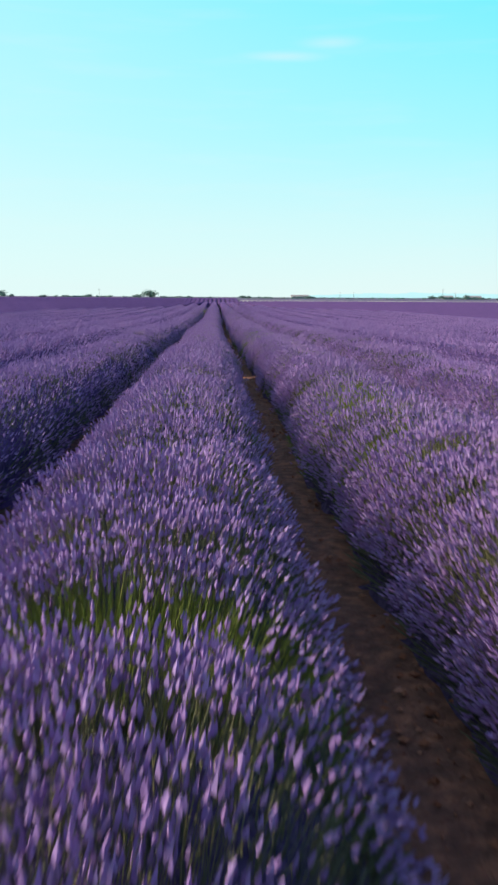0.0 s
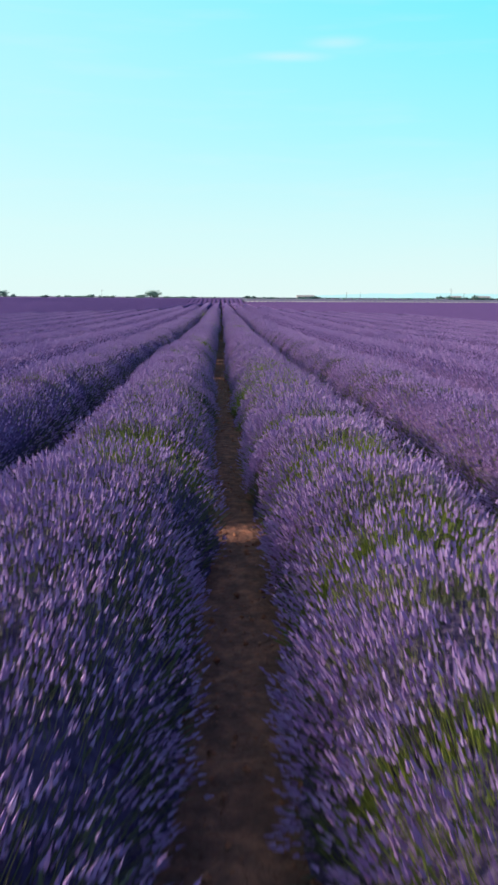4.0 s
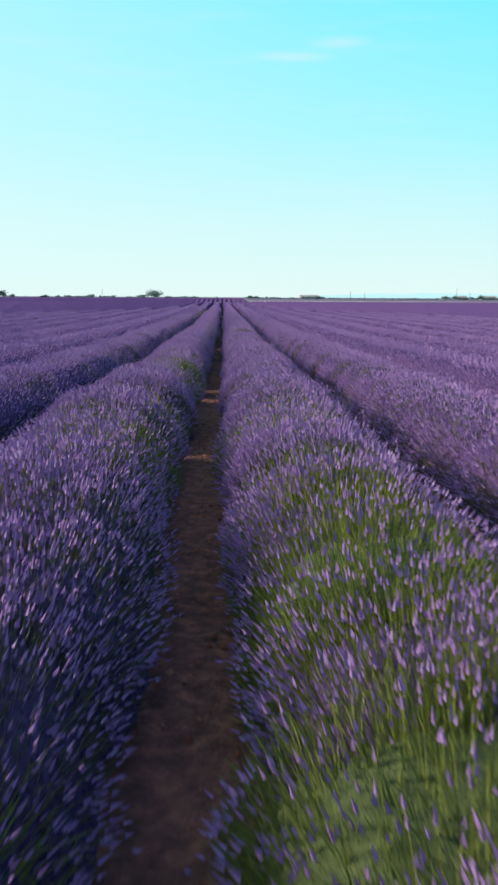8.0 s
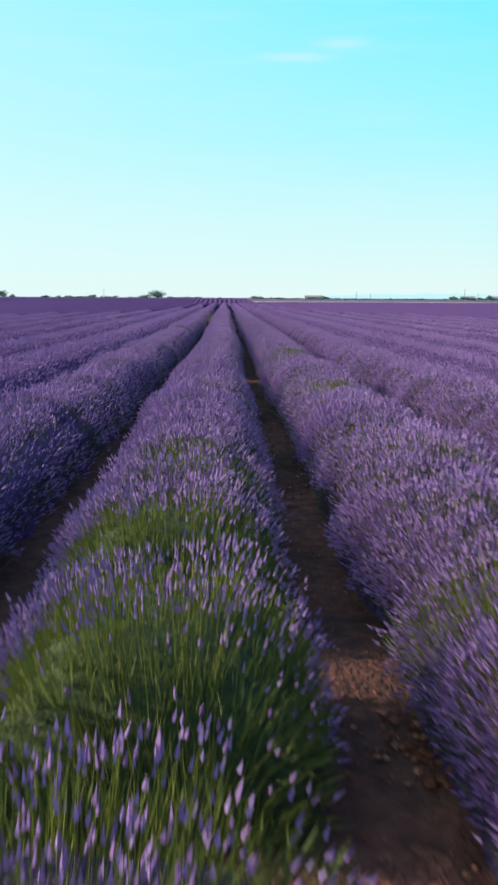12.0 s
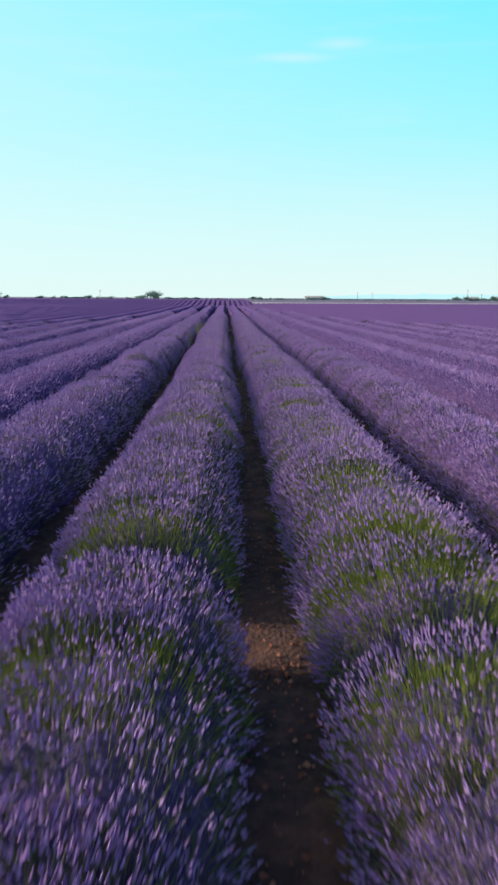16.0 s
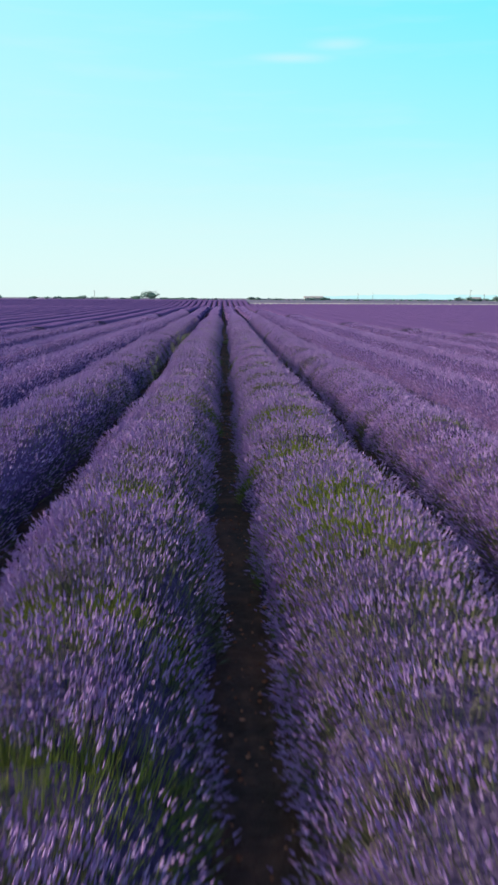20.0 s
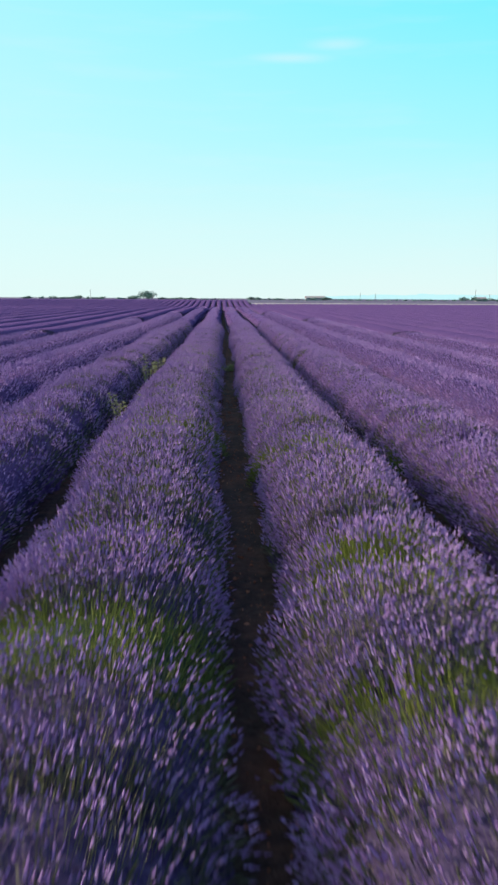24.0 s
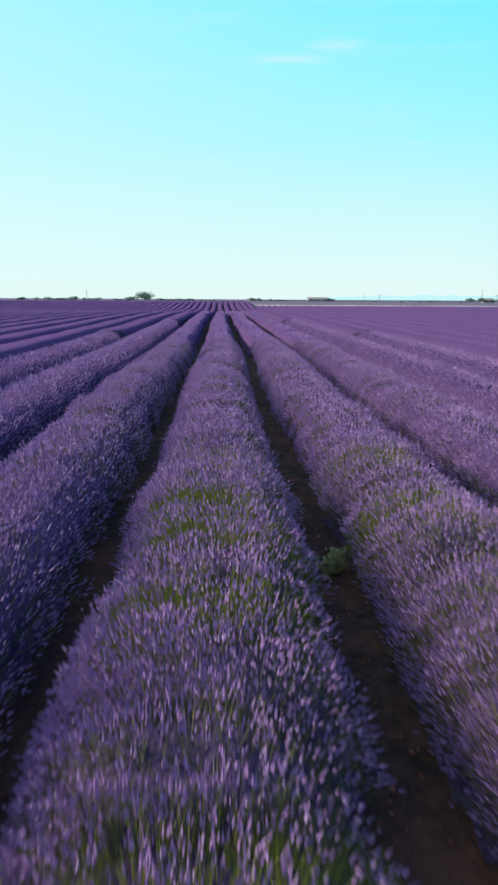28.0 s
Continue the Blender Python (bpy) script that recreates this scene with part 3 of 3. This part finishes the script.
def build_middle_rows():
    sets = [clump_mesh(70 + i, 1400) for i in range(5)]
    thin = [clump_mesh(80 + i, 1000) for i in range(4)]
    for k in (-1, 1, -2, 2):
        row = ROWS[k]
        rng = random.Random(300 + k)
        y = 124.5
        while y < 210:
            part("flower_clump", rng.choice(sets), row, "", pose(row_x(k) + sway(y), y, rise(y), 0, 0, rng.choice((0, 180))), "stuff")
            y += 3.0
        part("far_bloom", row_body(k, 0.68, 0.76, FAR_ROW, 123.5, row_end(k) - 0.5, 2.5, 900 + k), row)
    for k in (-3, 3, -4, 4, -5, 5, -6, 6, -7, 7, -8, 8, -9, 9, -10, 10):
        rng = random.Random(300 + k)
        near = abs(k) < 5
        start = (4, 8, 14, 20, 24, 28, 32, 36)[abs(k) - 3]
        stop = (150, 130, 110, 100, 96, 92, 88, 84)[abs(k) - 3]
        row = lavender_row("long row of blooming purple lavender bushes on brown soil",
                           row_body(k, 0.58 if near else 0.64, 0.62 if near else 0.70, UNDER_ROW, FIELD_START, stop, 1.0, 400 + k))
        y = float(start)
        while y < stop:
            part("flower_clump", rng.choice(sets if near else thin), row, "",
                 pose(row_x(k) + sway(y), y, rise(y), 0, 0, rng.choice((0, 180))), "stuff")
            y += 3.0
        part("far_bloom", row_body(k, 0.74, 0.79, FAR_ROW, y - 1.0, row_end(k) - 0.5, 2.5, 950 + k, 0.06, True), row)


def build_far_rows():
    for k in [*range(-88, -10), *range(11, 66)]:
        lavender_row("distant straight row of purple lavender in bloom",
                     row_body(k, 0.75, 0.80, FAR_ROW, FIELD_START, row_end(k), 2.4, 500 + k, 0.05, True))


def build_second_field():
    """Another lavender field past the track, its rows running across."""
    verts, faces = [], []
    rng = random.Random(77)
    xs = [-260 + 15 * i for i in range(18)] + [9]
    prof = ((-0.72, 0.0), (-0.5, 0.6), (0.0, 0.76), (0.5, 0.6), (0.72, 0.0))
    y = 361.0
    while y < 470:
        n = len(verts)
        for x in xs:
            f = rng.uniform(0.92, 1.08)
            verts += [(x, y + d, h * f - 0.01 + rise(y)) for d, h in prof]
        for i in range(len(xs) - 1):
            for j in range(4):
                p = n + i * 5 + j
                faces.append((p, p + 5, p + 6, p + 1))
        y += PITCH
    tagged(new("second_lavender_field", mesh_of("second_field", verts, faces, FAR_ROW, smooth=True)),
           label="another purple lavender field far beyond the track", category="lavender field", kind="stuff")


build_near_rows()
build_second_field()
build_middle_rows()
build_far_rows()


# ---- weeds ----
def weed_meshes(seed, tall, stems=4, mat=WEED):
    rng = random.Random(seed)
    stalks, leaves = Soup(), Soup()
    for s in range(stems):
        p = Vector((rng.gauss(0, 0.04), rng.gauss(0, 0.05), 0.0))
        way = Vector((rng.gauss(0, 0.16), rng.gauss(0, 0.16), 1)).normalized()
        h = tall * rng.uniform(0.65, 1.0)
        steps = 9
        for i in range(steps):
            q = p + way * (h / steps)
            stalks.stalk(p, q, 0.006 * (1 - i / 12), 0.006 * (1 - (i + 1) / 12), 4)
            for _ in range(4):
                out = Vector((rng.gauss(0, 1), rng.gauss(0, 1), 0.5)).normalized()
                leaves.blade(q, out, rng.uniform(0.03, 0.07) * (1.2 - 0.5 * i / steps), rng.uniform(0.007, 0.012), rng)
            p = q
            way = (way + Vector((rng.gauss(0, 0.06), rng.gauss(0, 0.06), 0))).normalized()
        for _ in range(12):
            leaves.lump(p + Vector((rng.gauss(0, 0.02), rng.gauss(0, 0.02), rng.uniform(-0.12, 0.02))), 0.011, rng)
    return stalks.mesh("weed_stalks", mat), leaves.mesh("weed_leaves", mat)


def weed(x, y, meshes, label, size=1.0, turn=0):
    ob = tagged(new("tall_weed", meshes[0]), label=label, category="weed", group="weeds on the field paths")
    ob.matrix_basis = pose(x + sway(y), y, rise(y), 0, 0, turn) @ Matrix.Diagonal((size, size, size, 1))
    part("leaves", meshes[1], ob)


def build_weeds():
    rng = random.Random(8)
    kinds = [weed_meshes(90 + i, 0.66 + 0.05 * i, 3 + i) for i in range(3)]
    for x, y, s in ((-1.62, 93.7, 1.45), (-1.66, 93.9, 1.15), (-1.86, 93.6, 0.95), (-1.79, 93.2, 0.95), (-1.73, 93.8, 1.05),
                    (-1.65, 86.8, 1.2), (-1.98, 80.2, 1.15), (-1.86, 79.9, 0.8)):
        weed(x, y, rng.choice(kinds), "yellow-green flowering weed standing between lavender rows", s * 0.94, rng.uniform(0, 360))
    low = weed_meshes(97, 0.13, 6, WEED)
    for x, y, s in ((0.10, 98.4, 1.5),):
        weed(x, y, low, "small yellow-green weed on the bare soil path", s, rng.uniform(0, 360))


build_weeds()


# ---- the far edge: trees, poles, farm buildings ----
def tree(seed, x, y, tall, wide, bushy=False):
    rng = random.Random(seed)
    trunk, crown = Soup(), Soup()
    fork = tall * (0.06 if bushy else 0.2)
    trunk.stalk(Vector((0, 0, -0.1)), Vector((0, 0, fork)), tall * 0.03, tall * 0.022, 7)
    centres = []
    for i in range(9):
        a = i * 2.4 + rng.uniform(-0.4, 0.4)
        r = wide * rng.uniform(0.08, 0.36)
        end = Vector((math.cos(a) * r, math.sin(a) * r, tall * (0.28 + 0.56 * rng.random() * (1.15 - 1.6 * r / wide))))
        trunk.stalk(Vector((0, 0, fork * 0.9)), end, tall * 0.016, tall * 0.005, 5)
        centres.append(end)
    for c in centres:
        spread = wide * rng.uniform(0.09, 0.15)
        for _ in range(20):
            p = c + Vector((rng.gauss(0, spread), rng.gauss(0, spread), rng.gauss(0, tall * 0.11)))
            p.z = max(tall * 0.05, min(p.z, tall * rng.uniform(0.85, 1.0)))
            crown.lump(p, wide * rng.uniform(0.04, 0.075), rng)
    name = "hedge_shrub" if bushy else "tree"
    ob = tagged(new(name, trunk.mesh("trunk", BARK)),
                label="low green shrub at the far field edge" if bushy else "round green tree at the far field edge",
                category="shrub" if bushy else "tree", group="trees along the horizon")
    ob.matrix_basis = pose(x, y, 0, 0, 0, rng.uniform(0, 360))
    part("crown", crown.mesh("crown", CROWN), ob)


def pole(x, y, tall, arm=True):
    soup = Soup()
    soup.stalk(Vector((0, 0, -0.2)), Vector((0, 0, tall)), 0.17, 0.11, 8)
    ob = tagged(new("utility_pole", soup.mesh("pole", POLE_WOOD)), label="thin weathered utility pole at the far field edge",
                category="utility pole", group="poles along the horizon")
    ob.matrix_basis = pose(x, y, 0)
    if arm:
        bar = Soup()
        bar.stalk(Vector((-0.9, 0, tall - 0.7)), Vector((0.9, 0, tall - 0.7)), 0.07, 0.07, 6)
        part("crossarm", bar.mesh("crossarm", POLE_WOOD), ob)
        for s in (-0.75, 0, 0.75):
            ins = Soup()
            ins.stalk(Vector((s, 0, tall - 0.66)), Vector((s, 0, tall - 0.4)), 0.05, 0.04, 6)
            part("insulator", ins.mesh("insulator", IRON), ob)


def box_mesh(name, x0, y0, z0, x1, y1, z1, mat):
    v = [(x0, y0, z0), (x1, y0, z0), (x1, y1, z0), (x0, y1, z0), (x0, y0, z1), (x1, y0, z1), (x1, y1, z1), (x0, y1, z1)]
    f = [(3, 2, 1, 0), (4, 5, 6, 7), (0, 1, 5, 4), (1, 2, 6, 5), (2, 3, 7, 6), (3, 0, 4, 7)]
    return mesh_of(name, v, f, mat)


def farmhouse(x, y, wide, deep, high):
    ob = tagged(new("farm_building"), label="low pale farm building with a clay tile roof, far off", category="building",
                group="farm buildings along the horizon")
    ob.matrix_basis = pose(x, y, 0)
    part("wall", box_mesh("wall", -wide / 2, -deep / 2, -0.1, wide / 2, deep / 2, high, PLASTER), ob)
    e, r = 0.4, high + wide * 0.0 + deep * 0.22
    v = [(-wide / 2 - e, -deep / 2 - e, high), (wide / 2 + e, -deep / 2 - e, high), (wide / 2 + e, deep / 2 + e, high),
         (-wide / 2 - e, deep / 2 + e, high), (-wide / 2 - e, 0, r), (wide / 2 + e, 0, r)]
    f = [(0, 1, 5, 4), (2, 3, 4, 5), (3, 0, 4), (1, 2, 5), (3, 2, 1, 0)]
    part("roof", mesh_of("roof", v, f, ROOF_TILE), ob)
    for i in range(max(2, int(wide / 4))):
        cx = -wide / 2 + (i + 0.5) * wide / max(2, int(wide / 4))
        part("window", box_mesh("window", cx - 0.5, -deep / 2 - 0.03, 1.0, cx + 0.5, -deep / 2 + 0.1, 2.3, PANE), ob)


def build_horizon():
    far = 690.0
    per = far / 1357.0                    # metres for one step of the sketch of the skyline
    rng = random.Random(17)
    seed = 1000
    # tall trees: position on the skyline, height, width
    for s, tall, wide in ((-380, 8, 10), (-372, 6.2, 8), (-388, 9, 10), (-363, 4.5, 6), (-355, 3.4, 6), (-121, 7.8, 9), (-113, 7.6, 9),
                          (-106, 6.8, 7), (-131, 4.6, 8), (-139, 3.2, 6), (386, 4.2, 6), (392, 4.6, 7), (376, 3.4, 5), (437, 4.4, 6),
                          (430, 3.6, 6), (447, 3.2, 7), (141, 2.8, 6), (148, 3.0, 6), (158, 3.0, 7), (170, 2.4, 5)):
        tree(seed, s * per, far + rng.uniform(-12, 12), tall, wide)
        seed += 1
    # low hedges and shrubs
    spans = ((-300, -290, 2.3), (-275, -240, 2.6), (-232, -212, 3.0), (-205, -178, 2.5), (-160, -130, 2.0), (-96, -38, 2.2),
             (-30, 8, 1.5), (45, 60, 2.4), (60, 100, 1.9), (105, 140, 1.6), (175, 380, 1.5), (395, 470, 2.2), (455, 520, 2.0))
    for a, b, tall in spans:
        s = float(a)
        while s < b:
            h = tall * rng.uniform(0.65, 1.15)
            tree(seed, s * per, far + rng.uniform(-8, 8), h, h * rng.uniform(1.6, 2.6), bushy=True)
            seed += 1
            s += rng.uniform(4.5, 8.0)
    for s, tall, arm in ((-204, 7.5, True), (401, 9.5, True), (218, 6.5, False), (242, 6.0, False), (424, 6.0, True)):
        pole(s * per, far + 6, tall, arm)
    farmhouse(148 * per, far + 14, 15, 7, 2.0)
    farmhouse(415 * per, far + 14, 8, 6, 2.2)
    farmhouse(462 * per, far + 16, 14, 7, 2.0)


def build_ridge():
    """A faint blue ridge far beyond the plain, self-glowing in its haze colour."""
    m = bpy.data.materials.new("ridge_haze_glow")
    m.use_nodes = True
    nodes, links = m.node_tree.nodes, m.node_tree.links
    glow = nodes.new("ShaderNodeEmission")
    glow.inputs[0].default_value, glow.inputs[1].default_value = (0.43, 0.715, 0.75, 1), 1.0
    links.new(glow.outputs[0], nodes["Material Output"].inputs[0])
    verts, faces = [], []
    n = 60
    for i in range(n + 1):
        x = 420 + 1500 * i / n
        rise = math.sin(math.pi * i / n) ** 0.5
        h = rise * (26 + 8 * noise.noise(Vector((i * 0.21, 0, 3))) + 5 * noise.noise(Vector((i * 0.9, 1, 3))))
        verts += [(x, 4150, -5), (x, 4150, max(0.5, h)), (x, 4250, -5)]
    for i in range(n):
        p = i * 3
        faces += [(p, p + 3, p + 4, p + 1), (p + 1, p + 4, p + 5, p + 2)]
    tagged(new("distant_ridge", mesh_of("distant_ridge", verts, faces, m)), label="faint blue hazy ridge on the horizon",
           category="backdrop", kind="structure")


build_horizon()
build_ridge()
